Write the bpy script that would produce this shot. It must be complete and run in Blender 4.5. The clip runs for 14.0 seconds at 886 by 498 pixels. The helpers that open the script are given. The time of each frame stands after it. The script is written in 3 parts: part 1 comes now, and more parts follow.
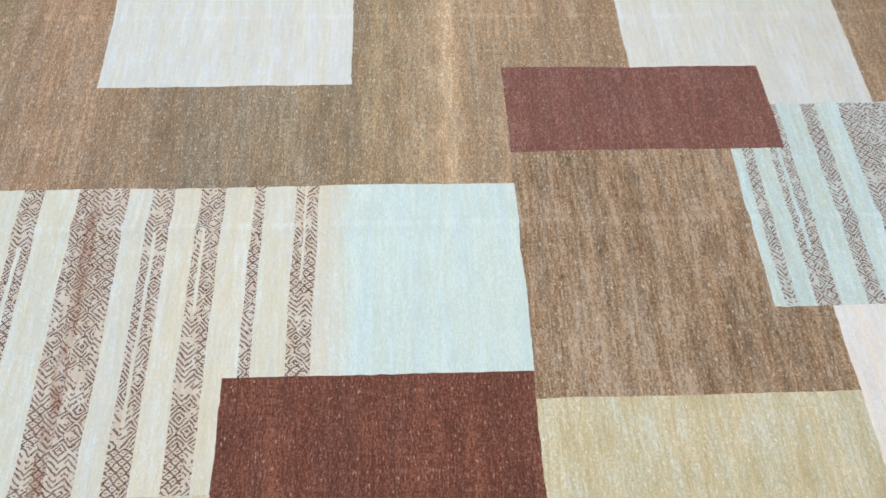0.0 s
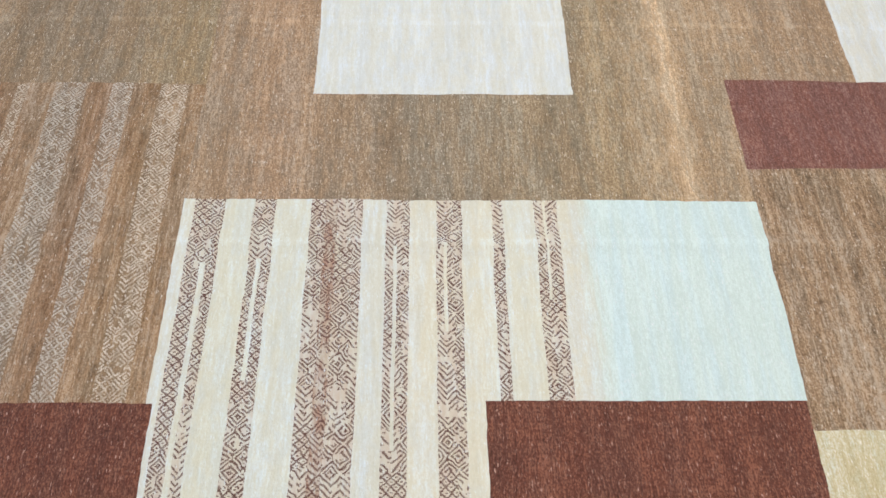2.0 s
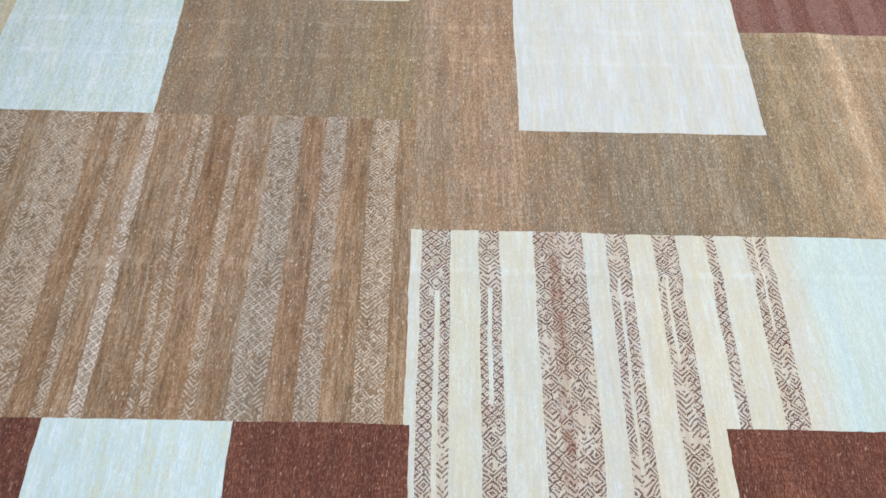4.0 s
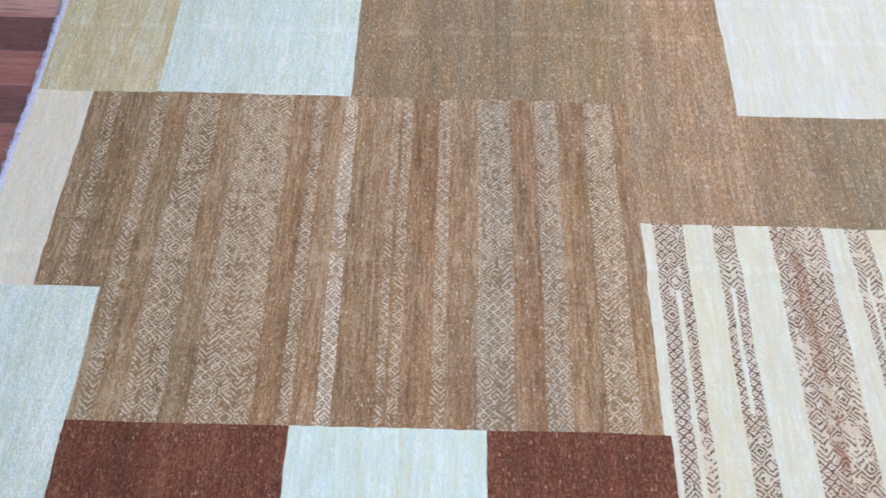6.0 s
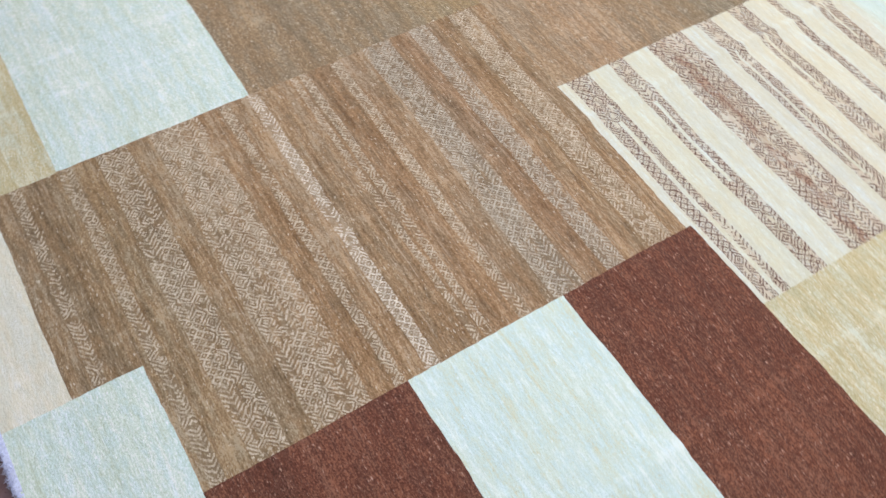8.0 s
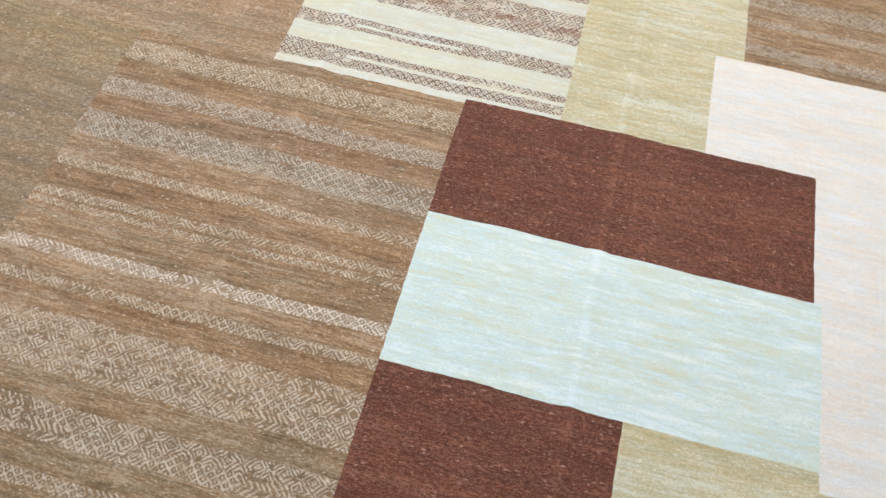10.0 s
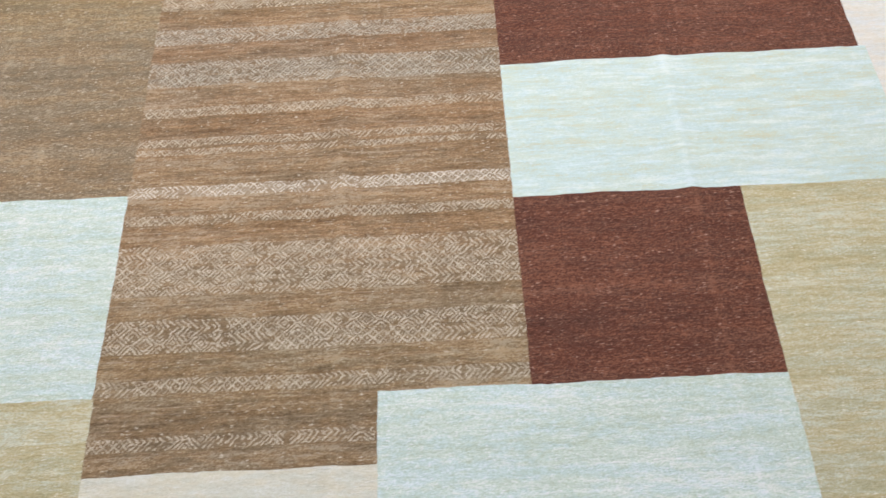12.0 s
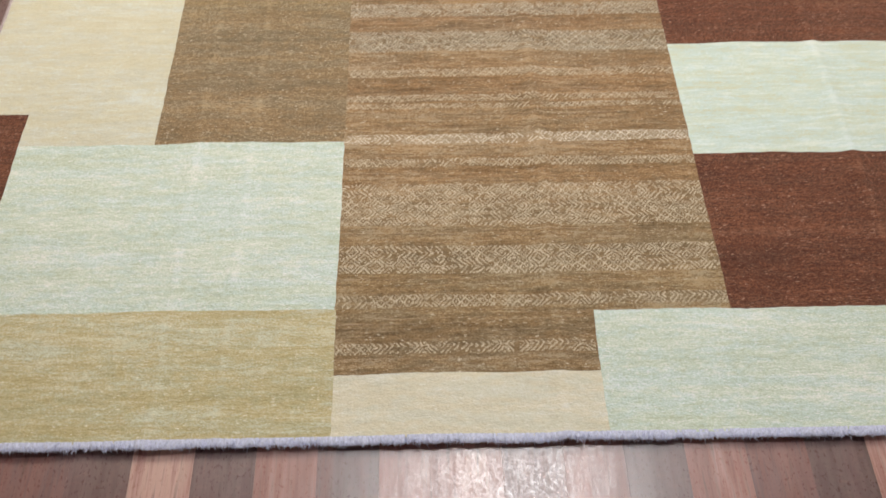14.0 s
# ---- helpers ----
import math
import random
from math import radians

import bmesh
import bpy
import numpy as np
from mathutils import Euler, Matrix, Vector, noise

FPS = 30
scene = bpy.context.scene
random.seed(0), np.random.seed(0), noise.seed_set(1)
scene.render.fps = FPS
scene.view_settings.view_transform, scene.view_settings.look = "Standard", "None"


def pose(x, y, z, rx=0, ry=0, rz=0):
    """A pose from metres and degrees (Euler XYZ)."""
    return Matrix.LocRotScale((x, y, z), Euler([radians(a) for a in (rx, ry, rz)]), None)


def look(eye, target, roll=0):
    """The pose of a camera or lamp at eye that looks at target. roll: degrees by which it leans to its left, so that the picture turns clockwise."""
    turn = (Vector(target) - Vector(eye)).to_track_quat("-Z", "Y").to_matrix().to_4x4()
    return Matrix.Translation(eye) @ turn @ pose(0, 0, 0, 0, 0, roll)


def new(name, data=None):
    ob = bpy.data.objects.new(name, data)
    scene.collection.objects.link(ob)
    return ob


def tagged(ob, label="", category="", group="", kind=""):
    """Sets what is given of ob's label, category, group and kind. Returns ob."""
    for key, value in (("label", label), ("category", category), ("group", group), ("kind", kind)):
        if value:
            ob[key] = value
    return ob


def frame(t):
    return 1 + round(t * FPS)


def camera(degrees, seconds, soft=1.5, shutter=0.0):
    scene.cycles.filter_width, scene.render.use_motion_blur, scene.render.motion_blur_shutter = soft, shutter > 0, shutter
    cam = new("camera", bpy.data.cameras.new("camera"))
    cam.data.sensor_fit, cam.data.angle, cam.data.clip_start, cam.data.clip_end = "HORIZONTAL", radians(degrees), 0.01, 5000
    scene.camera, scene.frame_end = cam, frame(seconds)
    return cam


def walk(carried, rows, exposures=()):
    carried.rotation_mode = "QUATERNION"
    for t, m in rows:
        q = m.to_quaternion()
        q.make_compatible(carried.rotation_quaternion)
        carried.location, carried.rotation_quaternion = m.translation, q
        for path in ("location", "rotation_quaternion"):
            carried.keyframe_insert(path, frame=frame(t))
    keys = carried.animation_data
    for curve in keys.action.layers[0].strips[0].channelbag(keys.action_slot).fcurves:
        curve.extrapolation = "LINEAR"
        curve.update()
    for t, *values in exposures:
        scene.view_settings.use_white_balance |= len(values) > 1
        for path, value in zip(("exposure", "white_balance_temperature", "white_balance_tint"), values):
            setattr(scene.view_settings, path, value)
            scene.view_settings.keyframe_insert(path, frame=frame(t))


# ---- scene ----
# A large hand-woven patchwork rug on a dark plank floor in a showroom. x runs along the rug's length,
# y along its weft; the fringed end lies on x = 0.


def at_pose(x, y, z, yaw, pitch, roll):
    return pose(x, y, z, 90 + pitch, 0, yaw) @ pose(0, 0, 0, 0, 0, roll)


cam = camera(53.51, 14.0, shutter=0.3)
walk(cam, [
    (0, at_pose(2.556, -0.809, 1.705, -4.39, -56.21, 2.55)),
    (0.5, at_pose(2.510, -0.735, 1.678, -1.78, -57.77, 1.14)),
    (1, at_pose(2.379, -0.747, 1.673, -0.36, -57.56, 0.34)),
    (1.5, at_pose(2.124, -0.775, 1.669, -3.34, -55.90, 2.60)),
    (2, at_pose(2.034, -0.717, 1.665, -2.66, -56.55, 2.39)),
    (2.5, at_pose(1.990, -0.641, 1.668, 1.68, -56.95, -0.85)),
    (3, at_pose(1.778, -0.624, 1.686, -1.26, -57.09, 0.13)),
    (3.5, at_pose(1.586, -0.656, 1.715, -0.92, -55.50, 0.49)),
    (4, at_pose(1.539, -0.761, 1.733, -1.20, -54.76, 2.22)),
    (4.2, at_pose(1.511, -0.794, 1.744, 1.13, -54.76, 0.86)),
    (6.3, at_pose(0.933, -0.616, 1.682, -0.41, -58.12, 1.59)),
    (6.5, at_pose(0.860, -0.615, 1.670, -4.06, -57.93, 4.24)),
    (7, at_pose(0.643, -0.592, 1.653, -13.62, -59.30, 3.80)),
    (7.5, look((0.497, -0.625, 1.648), (0.951, 0.340, -0.045), 6.4)),
    (8, look((0.335, -0.642, 1.678), (0.971, 0.244, 0.001), 4.4)),
    (8.5, look((0.287, -0.603, 1.670), (1.061, 0.153, -0.012), 1.5)),
    (9, at_pose(0.187, -0.477, 1.650, -63.72, -58.96, 3.00)),
    (9.2, at_pose(0.109, -0.429, 1.644, -69.21, -57.52, 5.76)),
    (11.3, at_pose(-0.232, 0.021, 1.643, -93.59, -56.67, 1.26)),
    (11.5, at_pose(-0.292, 0.047, 1.641, -91.35, -57.59, -2.03)),
    (12, at_pose(-0.376, 0.150, 1.652, -89.25, -59.03, -3.56)),
    (12.5, at_pose(-0.433, 0.366, 1.643, -93.47, -58.84, -0.93)),
    (13, at_pose(-0.522, 0.492, 1.652, -96.72, -59.50, 2.40)),
    (13.5, at_pose(-0.635, 0.549, 1.675, -86.71, -58.66, -3.25)),
    (14, at_pose(-0.693, 0.668, 1.694, -91.70, -55.61, 0.45)),
], exposures=[
    (0, -0.15, 6200, 11), (1, -0.13, 6450, 12), (2, -0.12, 6400, 12), (3, -0.12, 6150, 11), (6.4, -0.05, 6150, 13), (7, 0.10, 6200, 12), (7.6, 0.07, 6300, 11), (8, 0.0, 6500, 11), (9, 0.0, 6650, 10),
    (11.5, 0.05, 6650, 11), (12, 0.02, 6750, 11), (12.5, -0.04, 6500, 14), (13, -0.08, 7500, 18), (13.5, -0.12, 8500, 11), (14, -0.12, 8000, 9),

])

# ---- world and light ----
RUG_L, RUG_Y0, RUG_Y1 = 4.27, -1.215, 1.85
ROOM_X0, ROOM_X1, ROOM_Y0, ROOM_Y1, ROOM_H = -2.6, 5.8, -2.9, 4.2, 2.8

world = bpy.data.worlds.new("world")
world.use_nodes = True
world.node_tree.nodes["Background"].inputs[0].default_value = (0.75, 0.85, 1.0, 1)
world.node_tree.nodes["Background"].inputs[1].default_value = 0.2
scene.world = world

# first panel makes the floor's glare; the other three are added fill, unseen
LIGHTS = ((0.80, 0.30, 45.0), (2.3, 2.3, 54.0), (2.3, -1.8, 35.0), (3.7, 0.35, 38.0))
for lx, ly, watts in LIGHTS:
    lamp = bpy.data.lights.new("panel_lamp", "AREA")
    lamp.shape, lamp.size, lamp.size_y, lamp.energy, lamp.color = "RECTANGLE", 0.16, 1.15, watts, (0.72, 0.83, 1.0) if lx < 1 else (1.0, 0.98, 0.98)
    new("panel_lamp", lamp).matrix_world = look((lx, ly, ROOM_H - 0.045), (lx, ly, 0))


# ---- node helpers ----
class Nodes:
    """A short way to write node trees."""

    def __init__(self, name):
        self.mat = bpy.data.materials.new(name)
        self.mat.use_nodes = True
        self.tree = self.mat.node_tree
        self.bsdf = self.tree.nodes["Principled BSDF"]

    def add(self, kind, **props):
        n = self.tree.nodes.new(kind)
        for key, value in props.items():
            setattr(n, key, value)
        return n

    def put(self, socket, value):
        if isinstance(value, bpy.types.NodeSocket):
            self.tree.links.new(value, socket)
        elif isinstance(value, tuple) and len(value) == 3 and socket.type == "RGBA":
            socket.default_value = (*value, 1)
        else:
            socket.default_value = value

    def math(self, op, a, b=0.0, c=0.0):
        n = self.add("ShaderNodeMath", operation=op)
        for i, v in enumerate((a, b, c)):
            self.put(n.inputs[i], v)
        return n.outputs[0]

    def mix(self, fac, a, b, blend="MIX"):
        n = self.add("ShaderNodeMix", data_type="RGBA", blend_type=blend)
        self.put(n.inputs[0], fac)
        self.put(n.inputs[6], a)
        self.put(n.inputs[7], b)
        return n.outputs[2]

    def scaled(self, vector, sx, sy, sz, ox=0.0, oy=0.0):
        n = self.add("ShaderNodeMapping")
        self.put(n.inputs[0], vector)
        n.inputs["Scale"].default_value = (sx, sy, sz)
        n.inputs["Location"].default_value = (ox, oy, 0)
        return n.outputs[0]

    def noise(self, vector, scale=1.0, detail=2.0, rough=0.5):
        n = self.add("ShaderNodeTexNoise")
        self.put(n.inputs["Vector"], vector)
        n.inputs["Scale"].default_value = scale
        n.inputs["Detail"].default_value = detail
        n.inputs["Roughness"].default_value = rough
        return n.outputs[0]

    def ramp(self, value, lo, hi, a=0.0, b=1.0):
        n = self.add("ShaderNodeMapRange", interpolation_type="SMOOTHSTEP")
        for i, v in enumerate((value, lo, hi, a, b)):
            self.put(n.inputs[i], v)
        return n.outputs[0]

    def place(self):
        return self.add("ShaderNodeTexCoord").outputs["Object"]

    def bump(self, height, strength, distance, normal=None):
        n = self.add("ShaderNodeBump")
        n.inputs["Strength"].default_value = strength
        n.inputs["Distance"].default_value = distance
        self.put(n.inputs["Height"], height)
        if normal:
            self.put(n.inputs["Normal"], normal)
        return n.outputs[0]

    def done(self, color, rough, normal=None):
        self.put(self.bsdf.inputs["Base Color"], color)
        self.put(self.bsdf.inputs["Roughness"], rough)
        if normal:
            self.put(self.bsdf.inputs["Normal"], normal)
        return self.mat


# ---- materials ----
FOLDS = (-0.40, 0.39, 1.105, 1.24)


def wool(name, low, mid, high, abrash=0.5, fleck=0.35, seed=0.0, drift=None, motif=None, lots_along=None, glint=None, casts=None, threads=None):
    """Hand-knotted wool pile: dye lots that change along the rug's length (abrash), fine strands along the weft, sparse
    silky glints and highlights on old folds, both put into the colour. drift: (x0, x1, colour) fades into a second
    colour.
    lots_along: (x, tint) rows, mostly the dyer's lots. casts: the warm and the cool cast between which the lots wander.
    threads: colour of single pale weft lines.
    motif: (line colour, ground colour, share of ground, strength of the lines, which figure leads)."""
    n = Nodes(name)
    p = n.place()
    xyz = n.add("ShaderNodeSeparateXYZ")
    n.put(xyz.inputs[0], p)
    lots = n.noise(n.scaled(p, 15, 0.9, 1, seed, seed * 0.7), 1.0, 3.0, 0.6)
    bars = n.noise(n.scaled(p, 100, 11, 1, seed * 1.7, 3), 1.0, 2.0, 0.55)
    strands = n.noise(n.scaled(p, 250, 70, 1, seed, 9), 1.0, 3.0, 0.7)
    cloud = n.noise(n.scaled(p, 6, 5, 1, 4 + seed, 2), 1.0, 4.0, 0.6)
    knots = n.noise(n.scaled(p, 290, 210, 1), 1.0, 1.0, 0.6)
    v = n.math("MULTIPLY_ADD", n.math("SUBTRACT", lots, 0.5), 1.5 * abrash, 0.5)
    v = n.math("MULTIPLY_ADD", n.math("SUBTRACT", bars, 0.5), 1.7 * abrash, v)
    v = n.math("MULTIPLY_ADD", n.math("SUBTRACT", cloud, 0.5), 0.7 * abrash, v)
    v = n.math("MULTIPLY_ADD", n.math("SUBTRACT", strands, 0.5), 2.9 * fleck + 0.3, v)
    v = n.math("MULTIPLY_ADD", n.math("SUBTRACT", knots, 0.5), 2.4 * fleck, v)
    # highlight on each fold's crest, painted as paler pile
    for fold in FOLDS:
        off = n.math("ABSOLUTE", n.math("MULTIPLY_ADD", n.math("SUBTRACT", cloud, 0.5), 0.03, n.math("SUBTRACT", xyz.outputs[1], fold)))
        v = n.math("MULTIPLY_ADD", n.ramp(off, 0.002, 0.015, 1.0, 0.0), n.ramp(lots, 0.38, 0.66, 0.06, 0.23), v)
    color = n.mix(n.ramp(v, 0.40, 1.05), n.mix(n.ramp(v, -0.15, 0.55), low, mid), high)
    if casts:
        turn = n.noise(n.scaled(p, 30, 3.0, 1, seed * 2.3, 6), 1.0, 3.0, 0.6)
        patchy = n.noise(n.scaled(p, 60, 24, 1, seed, 14), 1.0, 2.0, 0.6)
        turn = n.math("MULTIPLY_ADD", n.math("SUBTRACT", patchy, 0.5), 0.7, turn)
        color = n.mix(1.0, color, n.mix(n.ramp(turn, 0.38, 0.64), casts[0], casts[1]), "MULTIPLY")
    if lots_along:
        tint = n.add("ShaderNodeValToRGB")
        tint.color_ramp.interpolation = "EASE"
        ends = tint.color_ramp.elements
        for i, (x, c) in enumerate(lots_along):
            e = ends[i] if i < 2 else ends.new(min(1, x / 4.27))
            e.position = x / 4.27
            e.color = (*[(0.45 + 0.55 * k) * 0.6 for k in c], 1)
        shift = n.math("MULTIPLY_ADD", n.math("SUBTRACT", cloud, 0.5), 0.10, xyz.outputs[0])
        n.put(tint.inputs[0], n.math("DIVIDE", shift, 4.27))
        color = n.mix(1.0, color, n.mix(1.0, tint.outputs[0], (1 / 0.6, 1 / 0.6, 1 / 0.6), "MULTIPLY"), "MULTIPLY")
    if drift:
        edge = n.math("MULTIPLY_ADD", n.math("SUBTRACT", bars, 0.5), 0.05, xyz.outputs[0])
        other = n.mix(n.ramp(v, 0.2, 0.9), drift[2][0], drift[2][1])
        turn = n.noise(n.scaled(p, 30, 2.5, 1, 4, 6), 1.0, 3.0, 0.6)
        other = n.mix(1.0, other, n.mix(n.ramp(turn, 0.38, 0.64), (1.03, 1.01, 0.95), (0.98, 1.0, 1.0)), "MULTIPLY")
        color = n.mix(n.math("MULTIPLY", n.ramp(edge, drift[0], drift[1]), 0.95), color, other)
    if threads:
        rows = n.noise(n.scaled(p, 210, 1.6, 1, seed, 31), 1.0, 1.0, 0.5)
        broken = n.noise(n.scaled(p, 120, 28, 1, seed, 40), 1.0, 2.0, 0.6)
        color = n.mix(n.math("MULTIPLY", n.ramp(rows, 0.60, 0.72, 0.0, 0.55), n.ramp(broken, 0.36, 0.60)), color, threads)
    relief = None
    if motif:
        line_color, ground, share, strength, lead = motif
        uv = n.add("ShaderNodeUVMap", uv_map="knots")
        s = n.add("ShaderNodeSeparateXYZ")
        n.put(s.inputs[0], uv.outputs[0])
        wob = n.noise(n.scaled(p, 38, 38, 1), 1.0, 2.0, 0.6)
        wob_b = n.noise(n.scaled(p, 38, 38, 1, 33, 21), 1.0, 2.0, 0.6)
        KNOT = 0.0026
        un = n.math("FLOOR", n.math("DIVIDE", n.math("MULTIPLY_ADD", n.math("SUBTRACT", wob, 0.5), 0.013, s.outputs[0]), KNOT))
        vn = n.math("FLOOR", n.math("DIVIDE", n.math("MULTIPLY_ADD", n.math("SUBTRACT", wob_b, 0.5), 0.013, s.outputs[1]), KNOT))

        def every(value, period):
            return n.math("FLOORED_MODULO", value, period)

        def either(a, b):
            return n.math("MAXIMUM", a, b)

        def chance(a, b, name_seed):
            w = n.add("ShaderNodeTexWhiteNoise", noise_dimensions="3D")
            co = n.add("ShaderNodeCombineXYZ")
            n.put(co.inputs[0], a)
            n.put(co.inputs[1], b)
            co.inputs[2].default_value = name_seed
            n.put(w.inputs["Vector"], co.outputs[0])
            return w.outputs["Value"]

        # net of small diamonds, each with a knot in its middle
        up, down = every(n.math("ADD", un, vn), 8.0), every(n.math("SUBTRACT", un, vn), 8.0)
        net = either(n.math("LESS_THAN", up, 1.2), n.math("LESS_THAN", down, 1.2))
        net = either(net, n.math("MULTIPLY", n.math("COMPARE", up, 4.5, 0.6), n.math("COMPARE", down, 4.5, 0.6)))
        # nested diamonds joined by bars
        across = n.math("ABSOLUTE", n.math("SUBTRACT", every(un, 15.0), 7.0))
        along = n.math("ABSOLUTE", n.math("SUBTRACT", every(vn, 22.0), 11.0))
        both = n.math("ADD", across, along)
        eyes = n.math("LESS_THAN", every(n.math("SUBTRACT", both, 1.0), 4.0), 1.3)
        eyes = n.math("MULTIPLY", eyes, n.math("GREATER_THAN", chance(n.math("FLOOR", n.math("DIVIDE", un, 4.0)), n.math("FLOOR", n.math("DIVIDE", vn, 4.0)), 6.0), 0.12))
        eyes = either(eyes, n.math("MULTIPLY", n.math("LESS_THAN", across, 0.6), n.math("GREATER_THAN", along, 7.5)))
        # slanting hooks
        hooks = n.math("LESS_THAN", every(n.math("ADD", vn, n.math("PINGPONG", un, 7.0)), 5.0), 1.7)
        hooks = n.math("MULTIPLY", hooks, n.math("GREATER_THAN", chance(n.math("FLOOR", n.math("DIVIDE", un, 3.0)), n.math("FLOOR", n.math("DIVIDE", vn, 5.0)), 4.0), 0.22))
        which = chance(n.math("FLOOR", n.math("DIVIDE", un, 15.0)), n.math("FLOOR", n.math("DIVIDE", vn, 33.0)), seed)
        first = n.math("LESS_THAN", which, lead)
        last = n.math("GREATER_THAN", which, lead + (1 - lead) * 0.72)
        middle = n.math("SUBTRACT", 1.0, either(first, last))
        line = n.math("ADD", n.math("MULTIPLY", net, first), n.math("ADD", n.math("MULTIPLY", eyes, middle), n.math("MULTIPLY", hooks, last)))
        relief = line
        line = n.math("MULTIPLY", line, n.ramp(chance(un, vn, 9.0), 0.0, 0.7, 0.75 if strength > 0.9 else 0.5, 1.0))
        worn = n.noise(n.scaled(p, 70, 26, 1, seed, 5), 1.0, 3.0, 0.7)
        line = n.math("MULTIPLY", line, n.ramp(worn, 0.34, 0.58, 0.8 if strength > 0.9 else 0.3, 1.0))
        line = n.math("MULTIPLY", line, strength)
        hue = n.noise(n.scaled(p, 70, 16, 1, 2, seed), 1.0, 2.0, 0.6)
        base = n.mix(n.ramp(hue, 0.36, 0.66, share * 0.35, share), color, ground)
        color = n.mix(line, base, line_color)
    # glints of the silky pile, painted as clustered pale flecks
    spark = n.noise(n.scaled(p, 310, 75, 1, 5, seed), 1.0, 1.0, 0.5)
    lit = n.noise(n.scaled(p, 48, 26, 1, 8, seed), 1.0, 3.0, 0.65)
    color = n.mix(n.math("MULTIPLY", n.ramp(spark, 0.60, 0.72, 0.0, 0.95), n.ramp(lit, 0.46, 0.62, 0.12, 1.0)), color, glint or high)
    nap = n.math("ADD", n.math("MULTIPLY", strands, 0.8), n.math("MULTIPLY", knots, 0.6))
    if relief:
        nap = n.math("MULTIPLY_ADD", relief, 0.25, nap)
    wave = n.noise(n.scaled(p, 45, 30, 1, 7, seed), 1.0, 2.0, 0.5)
    normal = n.bump(nap, 0.7, 0.0028, n.bump(wave, 0.45, 0.006))
    n.bsdf.inputs["Sheen Weight"].default_value = 0.15
    n.bsdf.inputs["Sheen Roughness"].default_value = 0.5
    n.bsdf.inputs["Specular IOR Level"].default_value = 0.25
    return n.done(color, n.ramp(strands, 0.3, 0.8, 0.85, 0.55), normal)


BROWN = ((0.138, 0.086, 0.042), (0.255, 0.166, 0.088), (0.42, 0.315, 0.205))
OLIVE = ((0.138, 0.098, 0.055), (0.245, 0.179, 0.107), (0.43, 0.340, 0.225))
CREAM = ((0.550, 0.518, 0.395), (0.618, 0.590, 0.480), (0.68, 0.715, 0.68))
MILK = ((0.535, 0.525, 0.445), (0.597, 0.600, 0.540), (0.665, 0.695, 0.685))
IVORY = ((0.61, 0.57, 0.44), (0.69, 0.66, 0.54), (0.80, 0.78, 0.72))
AQUA = ((0.45, 0.505, 0.42), (0.50, 0.605, 0.57), (0.61, 0.725, 0.705))
SAGE = ((0.48, 0.555, 0.45), (0.575, 0.675, 0.62), (0.76, 0.80, 0.80))
GOLD = ((0.415, 0.355, 0.195), (0.520, 0.462, 0.285), (0.63, 0.625, 0.50))
RED = ((0.062, 0.0193, 0.0100), (0.122, 0.0398, 0.0213), (0.25, 0.103, 0.058))
ROSE = ((0.108, 0.041, 0.029), (0.160, 0.065, 0.046), (0.29, 0.158, 0.118))
SILVER = (0.66, 0.57, 0.45)
EARTH_CASTS = ((1.05, 0.99, 0.93), (0.96, 1.0, 1.06))
PALE_CASTS = ((1.01, 1.0, 0.94), (0.975, 1.005, 1.03))
COOL_CASTS = ((1.03, 1.005, 0.95), (0.97, 1.0, 1.02))
GOLD_CASTS = ((1.03, 0.99, 0.93), (0.97, 1.01, 1.05))
RED_CASTS = ((1.05, 0.99, 0.95), (0.96, 1.0, 1.05))

# tints along the rug's length: dye lots, and in the tan a bright streak
BROWN_LOTS = ((0.15, (0.94, 0.97, 0.97)), (0.36, (0.98, 1.0, 0.92)), (0.52, (1.02, 1.0, 0.94)), (0.66, (1.12, 0.98, 0.86)), (0.84, (1.05, 1.0, 0.95)),
              (0.98, (1.14, 0.98, 0.88)), (1.15, (0.98, 0.99, 1.04)), (1.23, (1.10, 0.96, 0.95)), (1.40, (1.06, 1.0, 0.90)), (1.48, (1.08, 1.0, 0.92)))
# much brighter around x = 2.67, close to the ridge in swell
TAN_TINTS = ((1.50, (1.30, 1.18, 1.14)), (1.68, (1.46, 1.26, 1.21)), (1.86, (1.08, 1.0, 0.96)), (2.05, (0.87, 0.95, 1.01)), (2.38, (0.98, 1.03, 0.98)),
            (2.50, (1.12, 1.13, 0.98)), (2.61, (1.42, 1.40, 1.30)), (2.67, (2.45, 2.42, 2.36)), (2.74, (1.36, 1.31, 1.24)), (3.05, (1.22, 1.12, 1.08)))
CREAM_LOTS = ((1.47, (1.0, 1.0, 1.0)), (1.62, (0.98, 1.0, 0.95)), (1.745, (0.97, 1.01, 1.02)), (1.86, (1.0, 1.0, 0.97)), (1.928, (0.95, 1.0, 1.09)),
              (2.04, (1.04, 1.0, 0.93)), (2.16, (1.02, 0.99, 0.92)), (2.25, (0.98, 1.0, 0.98)), (2.36, (1.04, 1.0, 0.92)))
OLIVE_LOTS = ((0.80, (1.04, 0.95, 0.87)), (1.2, (0.92, 0.90, 0.87)), (1.45, (1.10, 1.07, 0.86)), (1.7, (1.10, 1.03, 0.86)))

